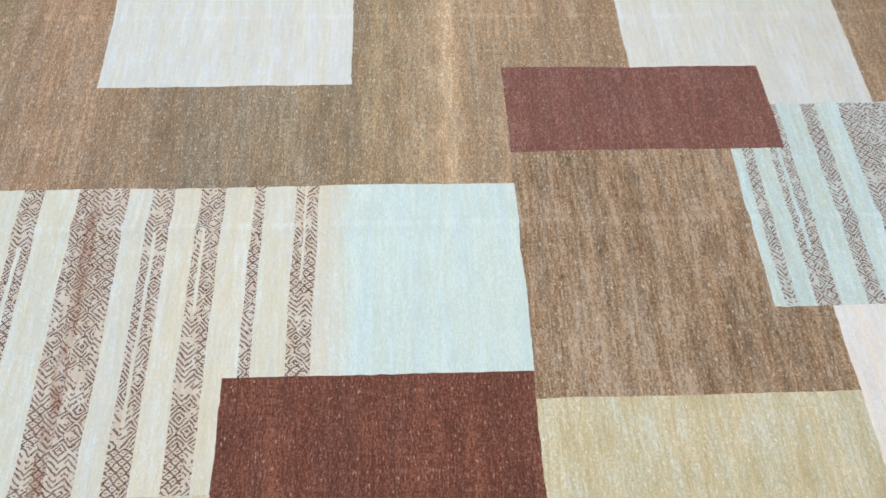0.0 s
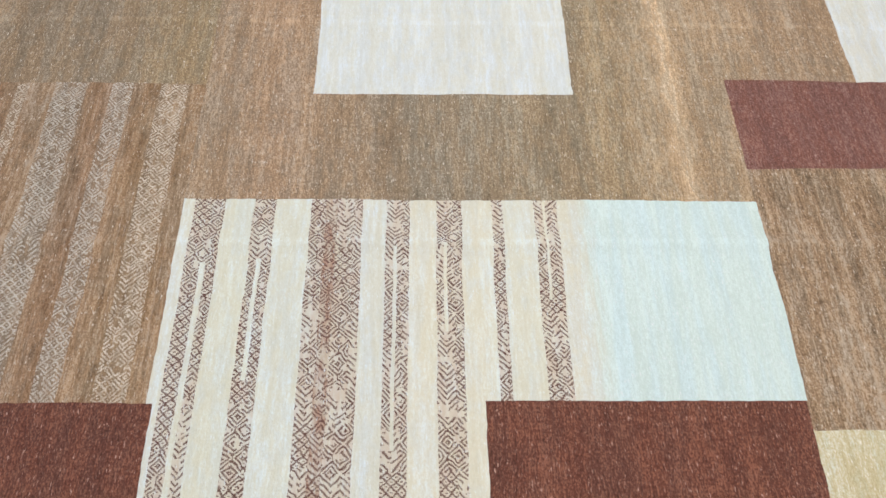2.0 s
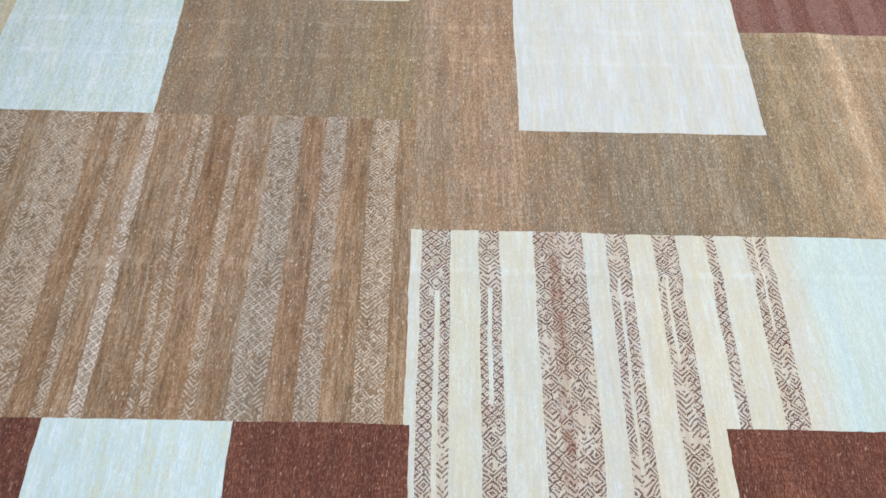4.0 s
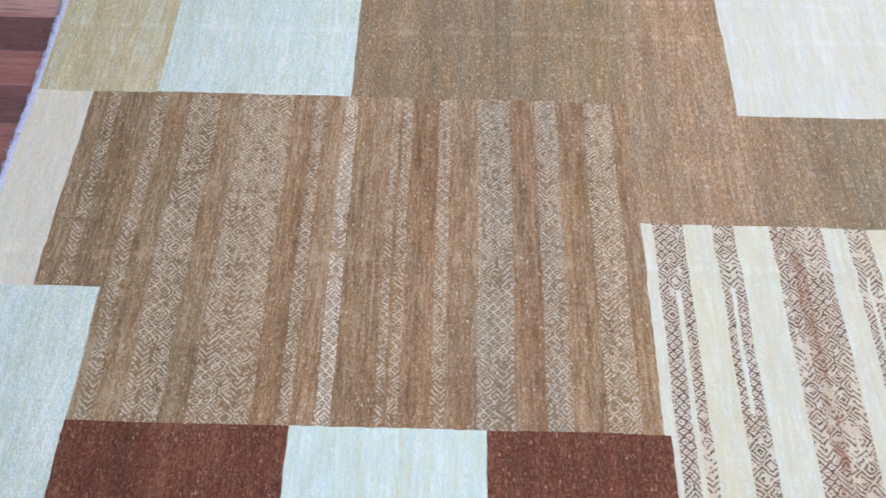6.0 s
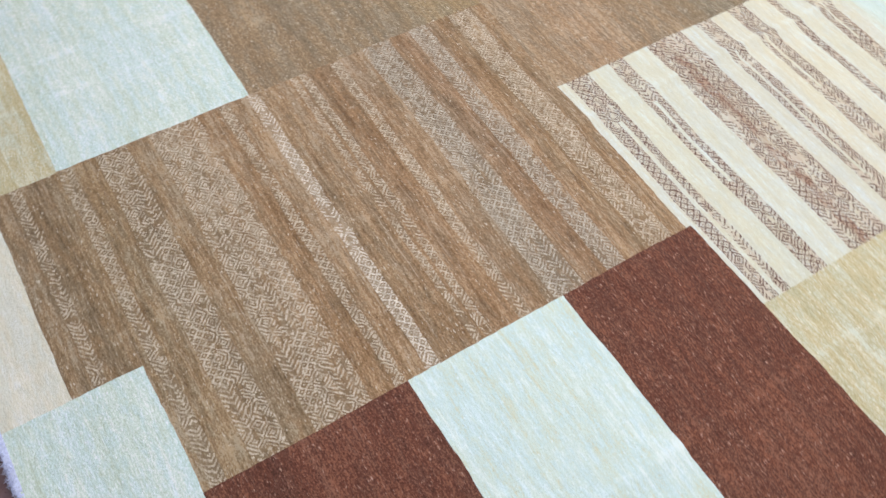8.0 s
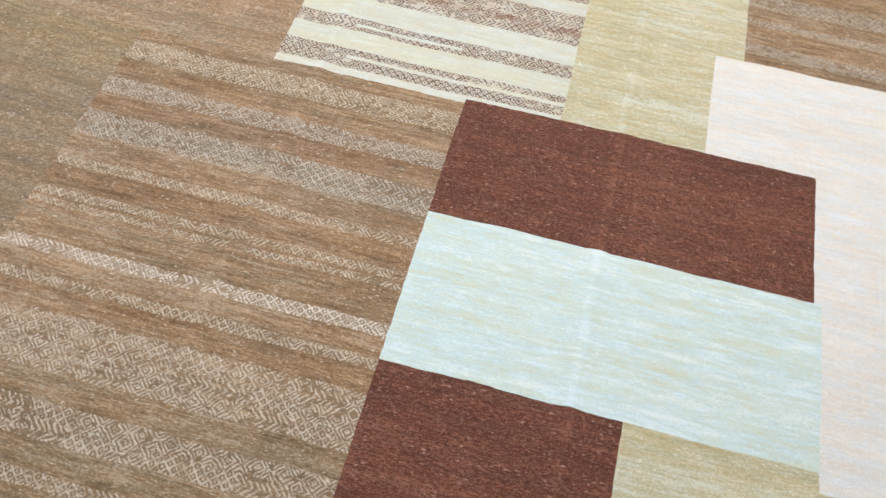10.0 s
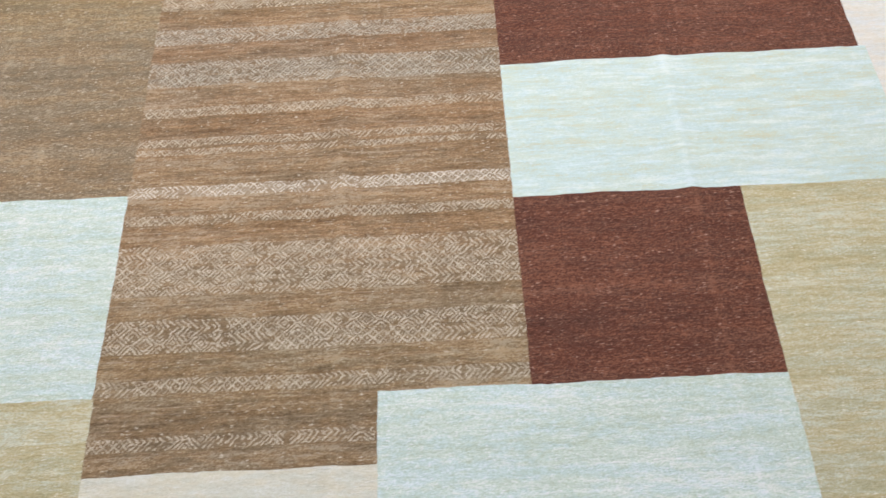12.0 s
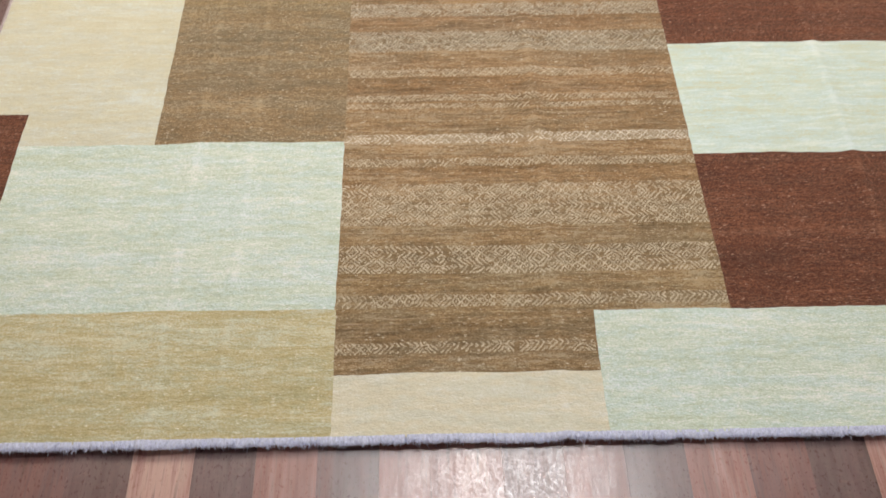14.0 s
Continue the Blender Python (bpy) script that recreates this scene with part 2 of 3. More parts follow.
M = {
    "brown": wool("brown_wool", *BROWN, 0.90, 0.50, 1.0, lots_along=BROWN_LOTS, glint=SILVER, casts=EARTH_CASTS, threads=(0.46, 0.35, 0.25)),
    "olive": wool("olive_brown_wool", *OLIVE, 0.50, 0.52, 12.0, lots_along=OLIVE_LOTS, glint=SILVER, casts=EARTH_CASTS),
    "tan": wool("tan_brown_wool", *OLIVE, 0.60, 0.52, 23.0, lots_along=TAN_TINTS, glint=SILVER, casts=EARTH_CASTS),
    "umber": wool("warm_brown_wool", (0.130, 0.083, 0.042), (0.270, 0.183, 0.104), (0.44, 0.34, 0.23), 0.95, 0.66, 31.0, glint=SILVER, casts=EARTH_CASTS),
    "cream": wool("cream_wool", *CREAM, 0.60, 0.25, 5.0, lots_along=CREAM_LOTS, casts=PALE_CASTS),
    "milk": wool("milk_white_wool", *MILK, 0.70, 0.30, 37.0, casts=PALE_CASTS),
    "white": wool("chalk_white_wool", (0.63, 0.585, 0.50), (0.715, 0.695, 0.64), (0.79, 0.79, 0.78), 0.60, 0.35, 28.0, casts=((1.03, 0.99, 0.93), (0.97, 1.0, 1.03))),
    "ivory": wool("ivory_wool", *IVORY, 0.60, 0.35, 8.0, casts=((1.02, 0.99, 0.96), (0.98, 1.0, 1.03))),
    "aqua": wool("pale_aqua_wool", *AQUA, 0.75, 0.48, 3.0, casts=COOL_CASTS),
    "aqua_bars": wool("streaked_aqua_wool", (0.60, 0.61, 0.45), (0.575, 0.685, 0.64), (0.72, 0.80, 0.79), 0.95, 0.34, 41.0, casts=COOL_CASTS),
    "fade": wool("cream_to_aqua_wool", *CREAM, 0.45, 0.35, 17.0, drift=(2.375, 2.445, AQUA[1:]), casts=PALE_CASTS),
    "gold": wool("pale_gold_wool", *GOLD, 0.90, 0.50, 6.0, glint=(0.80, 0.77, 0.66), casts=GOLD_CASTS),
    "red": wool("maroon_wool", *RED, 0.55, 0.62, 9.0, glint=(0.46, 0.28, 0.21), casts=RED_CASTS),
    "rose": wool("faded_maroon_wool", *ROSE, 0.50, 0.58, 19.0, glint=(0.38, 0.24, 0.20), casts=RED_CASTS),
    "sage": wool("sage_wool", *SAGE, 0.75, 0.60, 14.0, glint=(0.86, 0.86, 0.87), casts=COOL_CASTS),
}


def band_wool(name, field_of, line, ground, share, strength, lead=0.22, seed=0.0):
    """A band keeps the pile of its field, with a motif knotted into it."""
    base = {
        "brown": (BROWN, 0.90, 0.50, 1.0, BROWN_LOTS, SILVER, EARTH_CASTS),
        "cream": (CREAM, 0.60, 0.25, 5.0, CREAM_LOTS, None, PALE_CASTS),
        "aqua": (AQUA, 0.75, 0.48, 3.0, None, None, COOL_CASTS),
        "rose": (ROSE, 0.50, 0.58, 19.0, None, (0.38, 0.24, 0.20), RED_CASTS),
    }[field_of]
    return wool(name, *base[0], base[1], base[2], base[3] + seed, motif=(line, ground, share, strength, lead), lots_along=base[4], glint=base[5], casts=base[6])


M["beige_band"] = band_wool("beige_motif_wool", "brown", (0.66, 0.565, 0.435), (0.220, 0.157, 0.095), 0.50, 0.89, 0.22)
M["beige_band_fine"] = band_wool("fine_beige_motif_wool", "brown", (0.64, 0.545, 0.415), (0.220, 0.156, 0.094), 0.50, 0.86, 0.22)
M["bright_band"] = band_wool("bright_motif_wool", "brown", (0.80, 0.73, 0.62), (0.36, 0.275, 0.190), 0.75, 0.89, 0.22)
M["grey_band"] = band_wool("grey_beige_motif_wool", "brown", (0.58, 0.525, 0.43), (0.200, 0.156, 0.107), 0.60, 0.86, 0.22)
M["rust_band"] = band_wool("rust_motif_wool", "cream", (0.110, 0.042, 0.027), (0.53, 0.40, 0.295), 0.70, 1.0)
M["rust_band_fine"] = band_wool("fine_rust_motif_wool", "cream", (0.110, 0.043, 0.028), (0.54, 0.42, 0.31), 0.70, 1.0, 0.25, 0.03)
M["umber_band"] = band_wool("umber_motif_wool", "cream", (0.125, 0.050, 0.033), (0.38, 0.225, 0.148), 0.95, 1.0)
M["aqua_band"] = band_wool("rust_motif_on_aqua_wool", "aqua", (0.15, 0.085, 0.068), (0.48, 0.41, 0.36), 0.65, 1.0)
M["rose_band"] = band_wool("faint_motif_on_maroon_wool", "rose", (0.40, 0.25, 0.20), (0.22, 0.11, 0.085), 0.6, 0.55)


def plain(name, color, rough, grain=0.0, scale=40.0):
    n = Nodes(name)
    p = n.place()
    v = n.noise(p, scale, 4.0, 0.6)
    dark = tuple(c * (1 - grain) for c in color)
    return n.done(n.mix(n.ramp(v, 0.3, 0.7), dark, color), rough, n.bump(v, 0.15, 0.002))


def floor_wood():
    """Varnished dark hardwood; every plank has its own tone: red channel of the object's colour, or by island where joined."""
    n = Nodes("varnished_hardwood")
    p = n.place()
    info = n.add("ShaderNodeObjectInfo")
    isle = n.add("ShaderNodeNewGeometry").outputs["Random Per Island"]
    own = n.add("ShaderNodeSeparateXYZ")
    n.put(own.inputs[0], info.outputs["Color"])
    r = n.math("ADD", n.math("MULTIPLY", own.outputs[0], own.outputs[1]), n.math("MULTIPLY", isle, n.math("SUBTRACT", 1.0, own.outputs[1])))
    s = n.add("ShaderNodeCombineXYZ")
    n.put(s.inputs[0], n.math("MULTIPLY", n.math("ADD", r, info.outputs["Random"]), 37.0))
    n.put(s.inputs[1], n.math("MULTIPLY", n.math("ADD", r, info.outputs["Random"]), 91.0))
    moved = n.add("ShaderNodeVectorMath", operation="ADD")
    n.put(moved.inputs[0], p)
    n.put(moved.inputs[1], s.outputs[0])
    q = moved.outputs[0]
    grain = n.noise(n.scaled(q, 5, 85, 1), 1.0, 4.0, 0.65)
    broad = n.noise(n.scaled(q, 1.6, 14, 1), 1.0, 2.0, 0.5)
    cross = n.noise(n.scaled(q, 95, 26, 1), 1.0, 3.0, 0.7)
    tone = n.add("ShaderNodeValToRGB")
    tone.color_ramp.elements[0].color = (0.098, 0.045, 0.041, 1)
    tone.color_ramp.elements[1].color = (0.58, 0.35, 0.31, 1)
    for at, c in ((0.35, (0.168, 0.084, 0.088)), (0.55, (0.250, 0.100, 0.090)), (0.8, (0.365, 0.155, 0.135))):
        e = tone.color_ramp.elements.new(at)
        e.color = (*c, 1)
    k = n.math("MULTIPLY_ADD", n.math("SUBTRACT", broad, 0.5), 0.8, r)
    k = n.math("MULTIPLY_ADD", n.math("SUBTRACT", grain, 0.5), 1.0, k)
    n.put(tone.inputs[0], k)
    color = n.mix(n.ramp(grain, 0.50, 0.72, 0.0, 0.7), tone.outputs[0], (0.075, 0.034, 0.030))
    color = n.mix(n.ramp(cross, 0.5, 0.75, 0.0, 0.12), color, (0.45, 0.24, 0.18))
    worn = n.noise(n.scaled(p, 9, 42, 1, 3, 8), 1.0, 4.0, 0.6)
    n.put(n.bsdf.inputs["Coat Weight"], n.ramp(worn, 0.38, 0.60, 0.65, 1.0))
    n.bsdf.inputs["Coat IOR"].default_value = 1.8
    n.bsdf.inputs["Specular IOR Level"].default_value = 0.5
    scuff = n.noise(n.scaled(p, 100, 130, 1), 1.0, 4.0, 0.7)
    n.put(n.bsdf.inputs["Coat Normal"], n.bump(scuff, 0.05, 0.0015))
    n.put(n.bsdf.inputs["Coat Roughness"], n.ramp(scuff, 0.35, 0.65, 0.26, 0.40))
    return n.done(color, n.ramp(scuff, 0.3, 0.7, 0.34, 0.5), n.bump(n.math("ADD", grain, scuff), 0.16, 0.0015))


WOOD = floor_wood()
JOINT = plain("dark_joint", (0.05, 0.028, 0.024), 0.8, 0.3)
PAINT = plain("white_wall_paint", (0.78, 0.77, 0.74), 0.75, 0.05, 6.0)
CEIL = plain("pale_grey_ceiling_paint", (0.45, 0.45, 0.45), 0.85, 0.03, 5.0)
COTTON = plain("bluish_white_cotton_fringe", (0.74, 0.78, 1.0), 0.9, 0.30, 260.0)
COTTON_THREAD = plain("cotton_thread", (0.74, 0.78, 1.0), 0.9, 0.25, 300.0)
BACKING = plain("rug_backing", (0.16, 0.12, 0.09), 0.95, 0.4, 220.0)
EDGE_WOOL = plain("mauve_selvedge_wool", (0.52, 0.44, 0.46), 0.9, 0.35, 180.0)
METAL = plain("white_enamelled_metal", (0.75, 0.75, 0.75), 0.4, 0.05)
GLOW = bpy.data.materials.new("lit_diffuser")
GLOW.use_nodes = True
GLOW.node_tree.nodes["Principled BSDF"].inputs["Emission Color"].default_value = (0.75, 0.86, 1.0, 1)
GLOW.node_tree.nodes["Principled BSDF"].inputs["Emission Strength"].default_value = 2.5


# ---- mesh helpers ----
def part(name, bm, material, parent=None, label=""):
    me = bpy.data.meshes.new(name)
    bm.to_mesh(me)
    bm.free()
    return mesh_part(name, me, material, parent, label)


def mesh_part(name, me, material, parent=None, label=""):
    me.materials.append(material)
    ob = new(name, me)
    ob.parent = parent
    return tagged(ob, label)


def block(bm, x0, x1, y0, y1, z0, z1, bevel=0.0):
    verts = bmesh.ops.create_cube(bm, size=1.0, matrix=Matrix.LocRotScale(
        ((x0 + x1) / 2, (y0 + y1) / 2, (z0 + z1) / 2), None, (x1 - x0, y1 - y0, z1 - z0)))["verts"]
    if bevel:
        edges = {e for v in verts for e in v.link_edges}
        bmesh.ops.bevel(bm, geom=list(edges), offset=bevel, segments=1, affect="EDGES")


# ---- room ----
def shell(name, box, material, label, category):
    bm = bmesh.new()
    block(bm, *box)
    return tagged(part(name, bm, material, None, label), "", category, "", "structure")


shell("wall_north", (ROOM_X0 - 0.15, ROOM_X1 + 0.15, ROOM_Y1, ROOM_Y1 + 0.15, -0.1, ROOM_H), PAINT, "plain white painted showroom wall", "wall")
shell("wall_south", (ROOM_X0 - 0.15, ROOM_X1 + 0.15, ROOM_Y0 - 0.15, ROOM_Y0, -0.1, ROOM_H), PAINT, "plain white painted showroom wall", "wall")
shell("wall_west", (ROOM_X0 - 0.15, ROOM_X0, ROOM_Y0, ROOM_Y1, -0.1, ROOM_H), PAINT, "plain white painted showroom wall", "wall")
shell("wall_east", (ROOM_X1, ROOM_X1 + 0.15, ROOM_Y0, ROOM_Y1, -0.1, ROOM_H), PAINT, "plain white painted showroom wall", "wall")
shell("ceiling", (ROOM_X0 - 0.15, ROOM_X1 + 0.15, ROOM_Y0 - 0.15, ROOM_Y1 + 0.15, ROOM_H, ROOM_H + 0.12), CEIL, "plain pale grey painted showroom ceiling", "ceiling")
floor = shell("floor", (ROOM_X0, ROOM_X1, ROOM_Y0, ROOM_Y1, -0.1, -0.003), JOINT, "dark reddish-brown varnished hardwood plank floor", "floor")


def ceiling_light(lx, ly):
    light = tagged(new("ceiling_light"), "assumed white framed rectangular ceiling panel light, lit, out of view", "ceiling light", "ceiling panel lights")
    bm = bmesh.new()
    for box in ((-0.61, -0.58, -0.11, 0.11), (0.58, 0.61, -0.11, 0.11), (-0.58, 0.58, -0.11, -0.085), (-0.58, 0.58, 0.085, 0.11)):
        block(bm, *box, -0.06, 0.0, 0.003)
    part("frame", bm, METAL, light)
    bm = bmesh.new()
    block(bm, -0.58, 0.58, -0.085, 0.085, -0.03, -0.012)
    part("diffuser", bm, GLOW, light, "glowing white diffuser")
    light.matrix_world = pose(lx, ly, ROOM_H, 0, 0, 90)
    return light


# fixtures for all four lamps, the three added ones too
for lx, ly, watts in LIGHTS:
    ceiling_light(lx, ly)


# ---- the rug ----
FIELDS = []


def field(name, material, label, *rects):
    """A coloured part of the pile: one or more rectangles (x0, x1, y0, y1); later fields lie over earlier ones."""
    FIELDS.append((name, material, label, rects))


def bands(material, y0, y1, *spans, label="band of small woven diamonds"):
    for x0, x1 in spans:
        field("patterned_band", material, label, (x0, x1, y0, y1))


def quiet(material, y0, y1, *spans):
    """Narrow plain lines that part a band in two."""
    for x0, x1 in spans:
        field("dividing_line", material, "thin plain line between two bands", (x0, x1, y0, y1))


TOP = RUG_Y1
field("olive_field", "olive", "plain olive-brown pile with soft streaks", (0.79, 1.76, 0.875, TOP))
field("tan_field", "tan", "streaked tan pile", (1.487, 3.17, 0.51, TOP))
field("tan_field", "tan", "streaked tan pile", (3.80, RUG_L, 0.76, TOP))
field("brown_field", "brown", "warm brown pile with woven bands", (0.139, 1.487, 0.0, 0.875), (0.79, 1.487, 0.51, 0.876))
field("ivory_field", "ivory", "pale ivory pile", (0, 0.139, 0.305, 0.872))
field("sage_field", "sage", "pale sage-aqua pile", (0, 0.285, -0.511, 0.305))
field("gold_field", "gold", "streaked pale gold pile", (0, 0.30, 0.872, TOP))
field("aqua_field", "sage", "pale aqua pile", (0.30, 0.79, 0.875, 1.692))
field("maroon_field", "red", "deep maroon pile", (0.30, 0.896, 1.692, TOP))
field("cream_field", "cream", "cream pile with pale gold streaks", (0.79, 1.457, 1.352, 1.692), (0.896, 1.457, 1.692, TOP))
field("cream_field", "milk", "milk-white pile with pale cream streaks", (1.762, 2.423, 0.843, TOP))
field("rose_field", "rose", "faded maroon pile with faint bands", (2.423, 3.17, 1.25, TOP))
field("cream_field", "milk", "milk-white pile with pale cream streaks", (3.17, 3.80, 0.76, TOP))
field("maroon_field", "rose", "faded maroon pile", (2.823, 3.52, 0.607, 0.900))
field("brown_field", "umber", "warm brown heathered pile", (2.823, 3.381, -0.062, 0.607), (3.381, 3.513, -0.062, 0.147))
field("aqua_field", "aqua", "pale aqua pile with rust bands", (3.381, 3.52, 0.147, 0.607), (3.52, RUG_L, 0.147, 0.76))
field("cream_field", "white", "pale cream pile", (3.513, RUG_L, RUG_Y0, 0.147))
field("gold_field", "gold", "streaked pale gold pile", (2.823, 3.513, RUG_Y0, -0.062))
field("cream_field", "cream", "cream pile with rust bands", (1.487, 2.168, -0.245, 0.51), (2.168, 2.31, 0.004, 0.51))
field("aqua_field", "fade", "cream pile fading into pale aqua", (2.31, 2.825, 0.004, 0.51))
field("maroon_field", "red", "deep maroon pile", (2.168, 2.823, -0.689, 0.004))
field("brown_field", "brown", "warm brown pile with woven bands", (1.865, 2.823, RUG_Y0, -0.689))
field("gold_field", "gold", "streaked pale gold pile", (1.498, 2.16, -0.689, -0.245), (2.16, 2.17, -0.689, -0.245))
field("ivory_field", "white", "pale ivory pile", (0.69, 1.865, RUG_Y0, -0.612))
field("gold_field", "gold", "streaked pale gold pile", (0, 0.69, RUG_Y0, -0.509), (0.69, 0.735, -0.902, -0.509))
field("aqua_field", "aqua_bars", "pale aqua pile with yellowish streaks", (0.733, 1.131, -0.902, 0.0))
field("maroon_field", "red", "deep maroon pile", (1.131, 1.50, -0.886, 0.0))
field("maroon_field", "red", "deep maroon pile", (0.284, 0.732, -0.509, 0.0))

# bands of the large brown field
bands("beige_band_fine", 0.309, 0.871, (0.186, 0.214))
bands("beige_band_fine", 0.0, 0.871, (0.301, 0.332), (0.704, 0.730), (1.015, 1.043))
bands("beige_band", 0.0, 0.873, (0.388, 0.463), (1.375, 1.444))
bands("beige_band", 0.0, 0.875, (0.522, 0.648), label="broad band of woven chevrons and diamonds")
bands("bright_band", 0.0, 0.877, (0.779, 0.811), label="bright narrow band of woven diamonds")
bands("beige_band_fine", 0.0, 0.877, (0.900, 0.917), (0.926, 0.948))
bands("grey_band", 0.0, 0.877, (1.111, 1.190), label="grey-beige band of woven diamonds")
bands("grey_band", 0.0, 0.877, (1.254, 1.307), label="grey-beige band of woven diamonds")

# bands of the cream field
bands("rust_band_fine", -0.245, 0.51, (1.513, 1.582))
bands("rust_band_fine", -0.245, 0.51, (1.651, 1.700))
bands("rust_band", -0.245, 0.51, (1.781, 1.815), (1.842, 1.900))
bands("umber_band", -0.245, 0.51, (1.815, 1.842), label="reddish umber band with woven frets")
bands("rust_band_fine", -0.245, 0.51, (1.955, 2.008), (2.070, 2.128))
bands("rust_band_fine", 0.004, 0.51, (2.199, 2.224), (2.297, 2.350))
quiet("cream", -0.245, 0.335, (1.547, 1.559))
quiet("cream", 0.05, 0.345, (1.668, 1.678))
quiet("cream", -0.10, 0.375, (1.973, 1.981))
quiet("cream", 0.16, 0.385, (2.086, 2.094))
quiet("cream", 0.24, 0.51, (2.317, 2.323))

# bands of the small aqua field, the faded maroon field and the outer brown field
bands("aqua_band", 0.147, 0.607, (3.408, 3.436))
bands("aqua_band", 0.147, 0.607, (3.480, 3.520))
bands("aqua_band", 0.147, 0.757, (3.520, 3.535), (3.600, 3.640))
bands("aqua_band", 0.147, 0.757, (3.700, 3.830), label="broad band of woven diamonds")
quiet("aqua", 0.30, 0.607, (3.498, 3.508))
bands("rose_band", 1.25, TOP, (2.455, 2.500), (2.555, 2.595), (2.65, 2.74), (2.78, 2.85), label="faint pink band of woven diamonds")
bands("grey_band", RUG_Y0, -0.689, (1.900, 1.945), (2.02, 2.05), (2.10, 2.16), (2.26, 2.30), (2.40, 2.48), (2.58, 2.62), label="grey-beige band of woven diamonds")


def cuts(values, lo, hi, step):
    """All the given cuts and, between them, even ones no further apart than step."""
    marks = sorted({round(v, 4) for v in values if lo <= v <= hi} | {lo, hi})
    out = []
    for a, b in zip(marks, marks[1:]):
        k = max(1, math.ceil((b - a) / step))
        out += [a + (b - a) * i / k for i in range(k)]
    return out + [hi]


def swell(x, y):
    """The lie of the pile's top: old folds across the rug and soft waves."""
    z = 0.013
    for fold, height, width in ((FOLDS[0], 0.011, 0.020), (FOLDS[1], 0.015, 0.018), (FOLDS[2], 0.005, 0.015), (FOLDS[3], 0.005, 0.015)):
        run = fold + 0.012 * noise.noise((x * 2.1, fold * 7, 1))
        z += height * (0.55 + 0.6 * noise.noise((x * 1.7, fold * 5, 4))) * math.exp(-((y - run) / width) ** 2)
    z += 0.004 * (noise.noise((x * 2.6, y * 2.2, 0)) + 0.6) + 0.0016 * noise.noise((x * 9, y * 7, 3)) + 0.003 * noise.noise((x * 5, y * 5.5, 21))
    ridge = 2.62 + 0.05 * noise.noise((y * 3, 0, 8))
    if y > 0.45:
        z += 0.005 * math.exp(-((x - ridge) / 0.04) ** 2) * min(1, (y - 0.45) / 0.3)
    z += 0.010 * math.exp(-((x - 1.25) / 0.3) ** 2 - ((y - 1.22) / 0.1) ** 2) * noise.noise((x * 14, y * 9, 6))
    edge = min(x, RUG_L - x, y - RUG_Y0, RUG_Y1 - y)
    z += 0.007 * math.exp(-x / 0.03)
    return z - 0.003 * math.exp(-edge / 0.006)


def islands(mask):
    """The connected pieces of a field, as lists of cells."""
    left, pieces = {(int(a), int(b)) for a, b in np.argwhere(mask)}, []
    while left:
        start = min(left)
        left.discard(start)
        stack, piece = [start], []
        while stack:
            a, b = stack.pop()
            piece.append((a, b))
            for k in ((a + 1, b), (a - 1, b), (a, b + 1), (a, b - 1)):
                if k in left:
                    left.discard(k)
                    stack.append(k)
        pieces.append(piece)
    return pieces


def build_rug():
    rug = tagged(new("rug"), "large patchwork wool rug in brown, cream, aqua, gold and maroon", "rug")
    rects = [r for f in FIELDS for r in f[3]]
    xs = cuts([v for r in rects for v in r[:2]], 0.0, RUG_L, 0.022)
    ys = cuts([v for r in rects for v in r[2:]], RUG_Y0, RUG_Y1, 0.016)
    xm = np.array([(a + b) / 2 for a, b in zip(xs, xs[1:])])
    ym = np.array([(a + b) / 2 for a, b in zip(ys, ys[1:])])
    owner = np.full((len(xm), len(ym)), -1)
    for i, f in enumerate(FIELDS):
        for x0, x1, y0, y1 in f[3]:
            owner[np.ix_((xm > x0) & (xm < x1), (ym > y0) & (ym < y1))] = i
    for i, j in np.argwhere(owner < 0):
        owner[i, j] = owner[i - 1, j]
    grid = []
    for x in xs:
        col = []
        for y in ys:
            inner = 1.0 if 0.002 < x < RUG_L - 0.002 and RUG_Y0 + 0.002 < y < RUG_Y1 - 0.002 else 0.0
            dx = 0.0035 * noise.noise((x * 3, y * 3.5, 11)) + 0.003 * noise.noise((x * 6, y * 8, 23)) + 0.0022 * noise.noise((x * 21, y * 45, 13))
            dy = 0.0035 * noise.noise((x * 3.5, y * 3, 17)) + 0.0022 * noise.noise((x * 45, y * 21, 19))
            col.append((x + dx * inner - (0.006 if x < 0.002 else 0.0), y + dy * inner, swell(x, y)))
        grid.append(col)
    for i, (name, material, label, rects) in enumerate(FIELDS):
        for cells in islands(owner == i):
            index, verts, faces = {}, [], []
            for a, b in cells:
                ring = []
                for k in ((a, b), (a + 1, b), (a + 1, b + 1), (a, b + 1)):
                    if k not in index:
                        index[k] = len(verts)
                        verts.append(grid[k[0]][k[1]])
                    ring.append(index[k])
                faces.append(ring)
            me = bpy.data.meshes.new(name)
            me.from_pydata(verts, [], faces)
            me.shade_smooth()
            x0 = rects[0][0]
            uv = me.uv_layers.new(name="knots")
            where = np.array([(xs[k[0]] - x0, ys[k[1]] + 3 * x0 + 5) for k in index])
            loops = np.empty(len(me.loops), dtype=np.int32)
            me.loops.foreach_get("vertex_index", loops)
            uv.data.foreach_set("uv", where[loops].astype(np.float32).ravel())
            mesh_part(name, me, M[material], rug, label)
    # woven foundation under the pile
    bm = bmesh.new()
    block(bm, 0.004, RUG_L - 0.004, RUG_Y0 + 0.004, RUG_Y1 - 0.004, 0.0, 0.0065)
    part("backing", bm, BACKING, rug, "brown woven backing")
    return rug


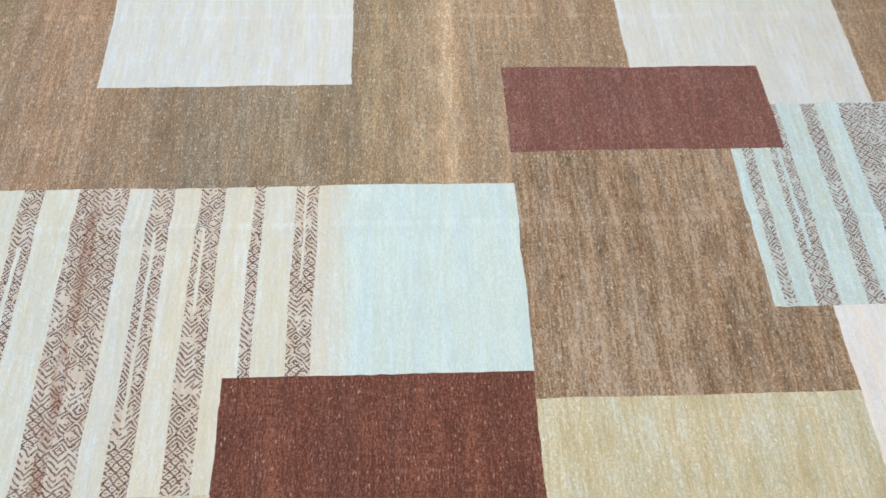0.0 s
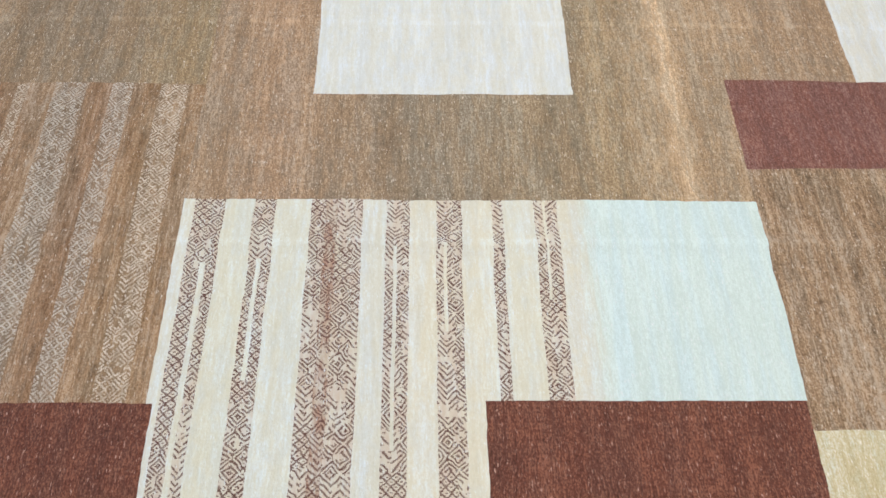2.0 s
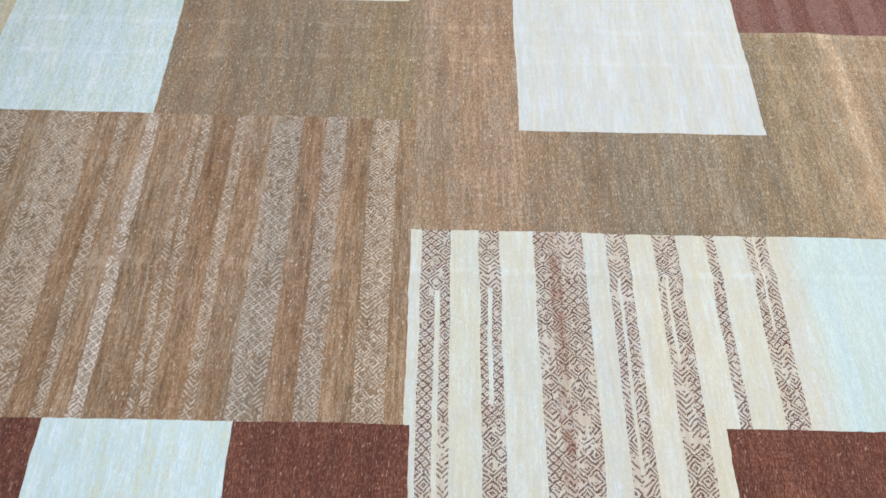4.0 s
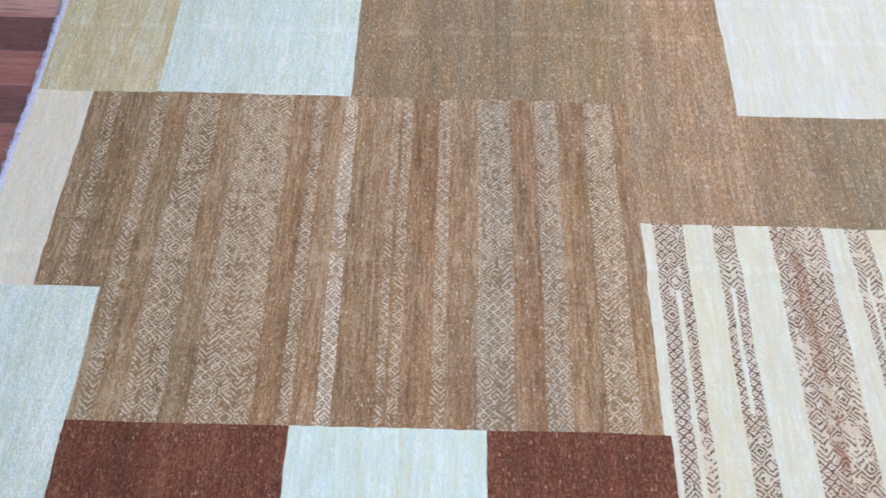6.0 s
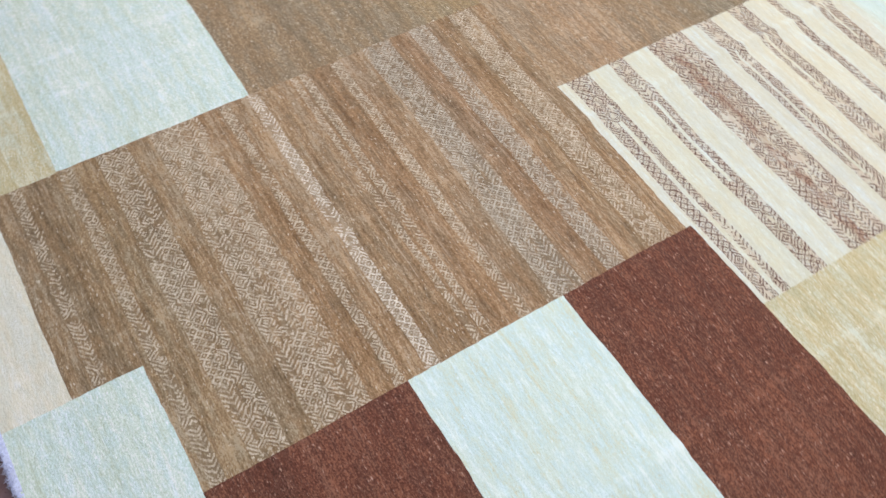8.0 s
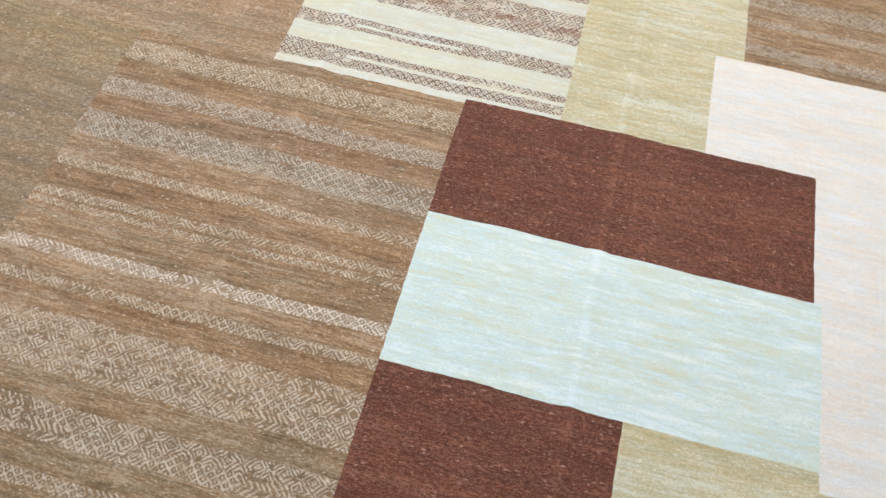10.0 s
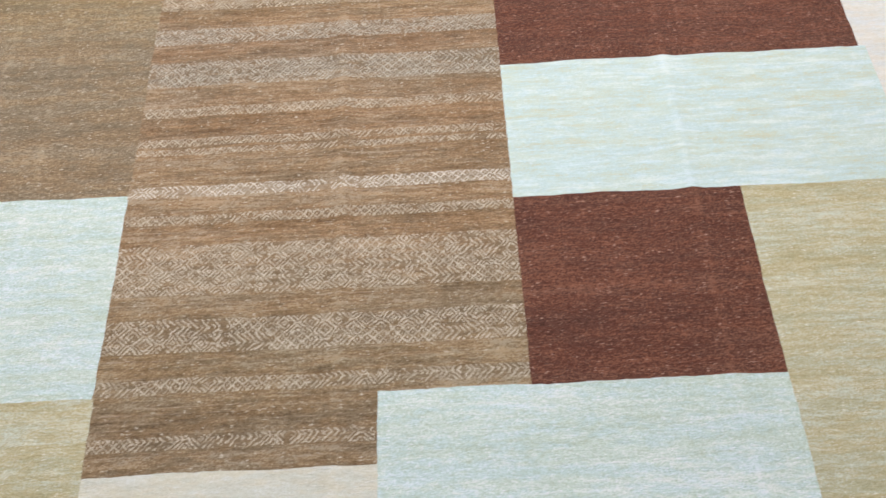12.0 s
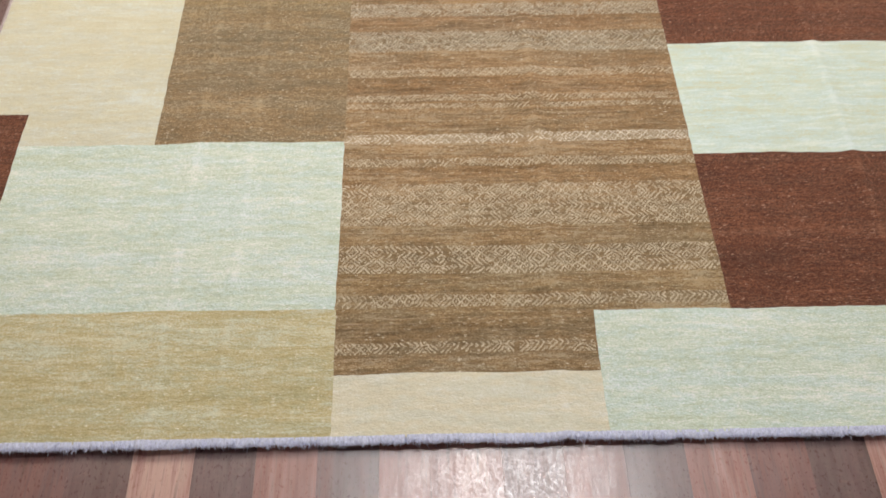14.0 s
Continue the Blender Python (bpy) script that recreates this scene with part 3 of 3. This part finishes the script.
def strip(path, profile):
    """A mesh swept along a path: rows of points, each row the profile at one step."""
    verts = [p for s in path for p in profile(s)]
    k = len(verts) // len(path)
    faces = [(i * k + j, i * k + j + 1, (i + 1) * k + j + 1, (i + 1) * k + j) for i in range(len(path) - 1) for j in range(k - 1)]
    return verts, faces


def fringe(rug, x, out, tufts):
    """Short white cotton fringe, bound into a thick knotted edge that stands a little off the floor."""
    steps = [RUG_Y0 + 0.004 + i * 0.0016 for i in range(int((RUG_Y1 - RUG_Y0 - 0.008) / 0.0016))]

    slits = []
    gaps = random.Random(8)
    at = RUG_Y0
    while at < RUG_Y1:
        at += gaps.uniform(0.25, 0.9)
        slits.append((at, gaps.uniform(0.0012, 0.0026)))

    def profile(y):
        lump = 0.5 + 0.5 * math.sin(y * 2 * math.pi / 0.011 + 4 * noise.noise((y * 30, x, 0))) + 0.8 * noise.noise((y * 55, x, 6))
        reach = 0.0125 + 0.005 * noise.noise((y * 7, x, 2)) + 0.005 * noise.noise((y * 28, x, 3)) + 0.0025 * noise.noise((y * 90, x, 12)) + 0.0015 * lump
        slit = any(abs(y - s) < w for s, w in slits)
        thick = 0.0050 + 0.0012 * lump + 0.0022 * noise.noise((y * 45, x, 7)) + 0.0012 * noise.noise((y * 130, x, 8))
        lift = swell(0.01, y) - 0.0040 + 0.003 * noise.noise((y * 5, x, 9))
        if slit:
            thick, reach, lift = thick * 0.6, reach * 0.75, lift - 0.003
        pts = []
        for j in range(11):
            a = math.pi * j / 10
            cx = -reach * math.sin(a)
            pts.append((x + out * -cx + (0.004 * -out if j in (0, 10) else 0), y + 0.0015 * noise.noise((y * 200, j, 1)), lift + thick * math.cos(a) * (1.0 if j < 6 else 0.7) + 0.001 * noise.noise((y * 150, j * 0.8, 4))))
        return pts

    verts, faces = strip(steps, profile)
    me = bpy.data.meshes.new("fringe")
    me.from_pydata(verts, [], faces)
    me.shade_smooth()
    edge = mesh_part("fringe", me, COTTON, rug, "short white knotted cotton fringe")
    # cut thread ends, close together, and a few that hang loose
    rnd = random.Random(3)
    verts, faces = [], []

    def thread(at, way, length, half, sag):
        side = Vector((-way.y, way.x, 0)).normalized() * half
        base = len(verts)
        for k in range(4):
            c = at + way * length * k / 3 + Vector((0, 0, -sag * (k / 3) ** 2))
            w = side * (1 - 0.2 * k)
            verts.extend((c - w, c + Vector((0, 0, half * 1.4)), c + w))
        for k in range(3):
            a = base + 3 * k
            faces.extend(((a, a + 1, a + 4, a + 3), (a + 1, a + 2, a + 5, a + 4)))

    def heading(clump):
        lean = rnd.gauss(0, 0.35) + clump
        return Vector((out * math.cos(lean), math.sin(lean), rnd.uniform(-0.35, 0.35)))

    for i in range(tufts):
        y = rnd.uniform(RUG_Y0 + 0.006, RUG_Y1 - 0.006)
        if any(abs(y - s) < w * 1.3 for s, w in slits):
            continue
        tuft = noise.noise((y * 75, x, 31))
        if tuft > 0.42 or rnd.random() < 0.25 * max(0.0, -tuft):
            continue
        z = swell(0.01, y) + 0.003 * noise.noise((y * 5, x, 9)) + rnd.uniform(-0.004, 0.002) + 0.002 * tuft
        reach = 0.008 + 0.004 * noise.noise((y * 22, x, 35)) + 0.003 * noise.noise((y * 95, x, 37))
        thread(Vector((x + out * rnd.uniform(-0.002, 0.011), y, z)), heading(1.1 * noise.noise((y * 50, x, 33))), max(0.003, reach + rnd.uniform(-0.002, 0.002)), rnd.uniform(0.0006, 0.0011), 0.002)
    for i in range(110):
        y = rnd.uniform(RUG_Y0 + 0.02, RUG_Y1 - 0.02)
        thread(Vector((x + out * rnd.uniform(0.006, 0.016), y, swell(0.01, y) - 0.003)), heading(0.0), rnd.uniform(0.007, 0.014), 0.0005, 0.0035)
    me = bpy.data.meshes.new("loose_threads")
    me.from_pydata(verts, [], faces)
    tagged(mesh_part("loose_threads", me, COTTON_THREAD, edge, "short cut cotton thread ends"), kind="stuff")


def selvedge(rug, y):
    """The overcast cord along a long side."""
    steps = [0.002 + i * 0.003 for i in range(int((RUG_L - 0.004) / 0.003))]

    def profile(x):
        r = 0.0062 + 0.0010 * math.sin(x * 2 * math.pi / 0.006) + 0.0008 * noise.noise((x * 30, y, 0))
        return [(x, y + r * math.cos(2 * math.pi * j / 8) * 1.2, 0.0068 + r * math.sin(2 * math.pi * j / 8)) for j in range(9)]

    verts, faces = strip(steps, profile)
    me = bpy.data.meshes.new("selvedge")
    me.from_pydata(verts, [], faces)
    me.shade_smooth()
    mesh_part("selvedge", me, EDGE_WOOL, rug, "mauve overcast wool selvedge")


rug = build_rug()
fringe(rug, -0.005, -1, 5200)
fringe(rug, RUG_L, 1, 600)
selvedge(rug, RUG_Y0)
selvedge(rug, RUG_Y1)


# ---- floor planks ----
# tones of the boards that meet the fringed end, by row: 0 dark umber, 0.6 red-brown, 1 pale pinkish
TONES = {5: 0.5, 4: 0.50, 3: 0.30, 2: 0.97, 1: 0.28, 0: 0.78, -1: 0.36, -2: 0.6, -3: 0.85, -4: 0.5, -5: 0.68, -6: 0.3, -7: 0.78, -8: 0.4, -9: 0.2, -10: 0.95}


def lay_planks():
    """Planks along x, 0.1235 m wide; those beside the rug's seen edges are objects, the rest one mesh."""
    rnd = random.Random(11)
    width, first = 0.1235, 0.897
    shared = {}
    rest = bmesh.new()
    rows = range(math.ceil((ROOM_Y0 - first) / width), math.floor((ROOM_Y1 - first) / width))

    def plank_mesh(length):
        key = round(length, 2)
        if key not in shared:
            bm = bmesh.new()
            block(bm, 0, key - 0.0003, 0.00012, width - 0.00012, -0.0025, 0.0)
            me = bpy.data.meshes.new("plank")
            bm.to_mesh(me)
            bm.free()
            me.materials.append(WOOD)
            shared[key] = me
        return shared[key]

    for row in rows:
        y = first + row * width
        x = ROOM_X0 - rnd.uniform(0, 1.0)
        while x < ROOM_X1:
            length = rnd.choice((0.45, 0.6, 0.75, 0.9, 1.2))
            if row in TONES and x < -0.3 < x + length + 0.45:
                # a whole board runs under the fringed end
                length = 0.6 - x
            a, b = max(x, ROOM_X0), min(x + length, ROOM_X1)
            x += length
            if b - a < 0.03:
                continue
            if (a < 0.1 and -1.0 < y < 2.4) or (-1.9 < y < -1.05 and 0.5 < b and a < 3.2):
                ob = new("plank", plank_mesh(b - a))
                ob.parent = floor
                ob.location = (a, y, 0)
                tone = rnd.choice((0.12, 0.25, 0.4, 0.6, 0.7, 0.8, 0.95))
                if a < -0.1 < b:
                    tone = TONES.get(row, tone)
                ob.color = (tone, 1, 0, 1)
            else:
                block(rest, a, b - 0.0008, y + 0.0004, y + width - 0.0004, -0.0025, 0.0)
    joined = tagged(part("planks", rest, WOOD, floor, "further dark hardwood planks"), kind="stuff")
    joined.color = (0, 0, 0, 1)


lay_planks()
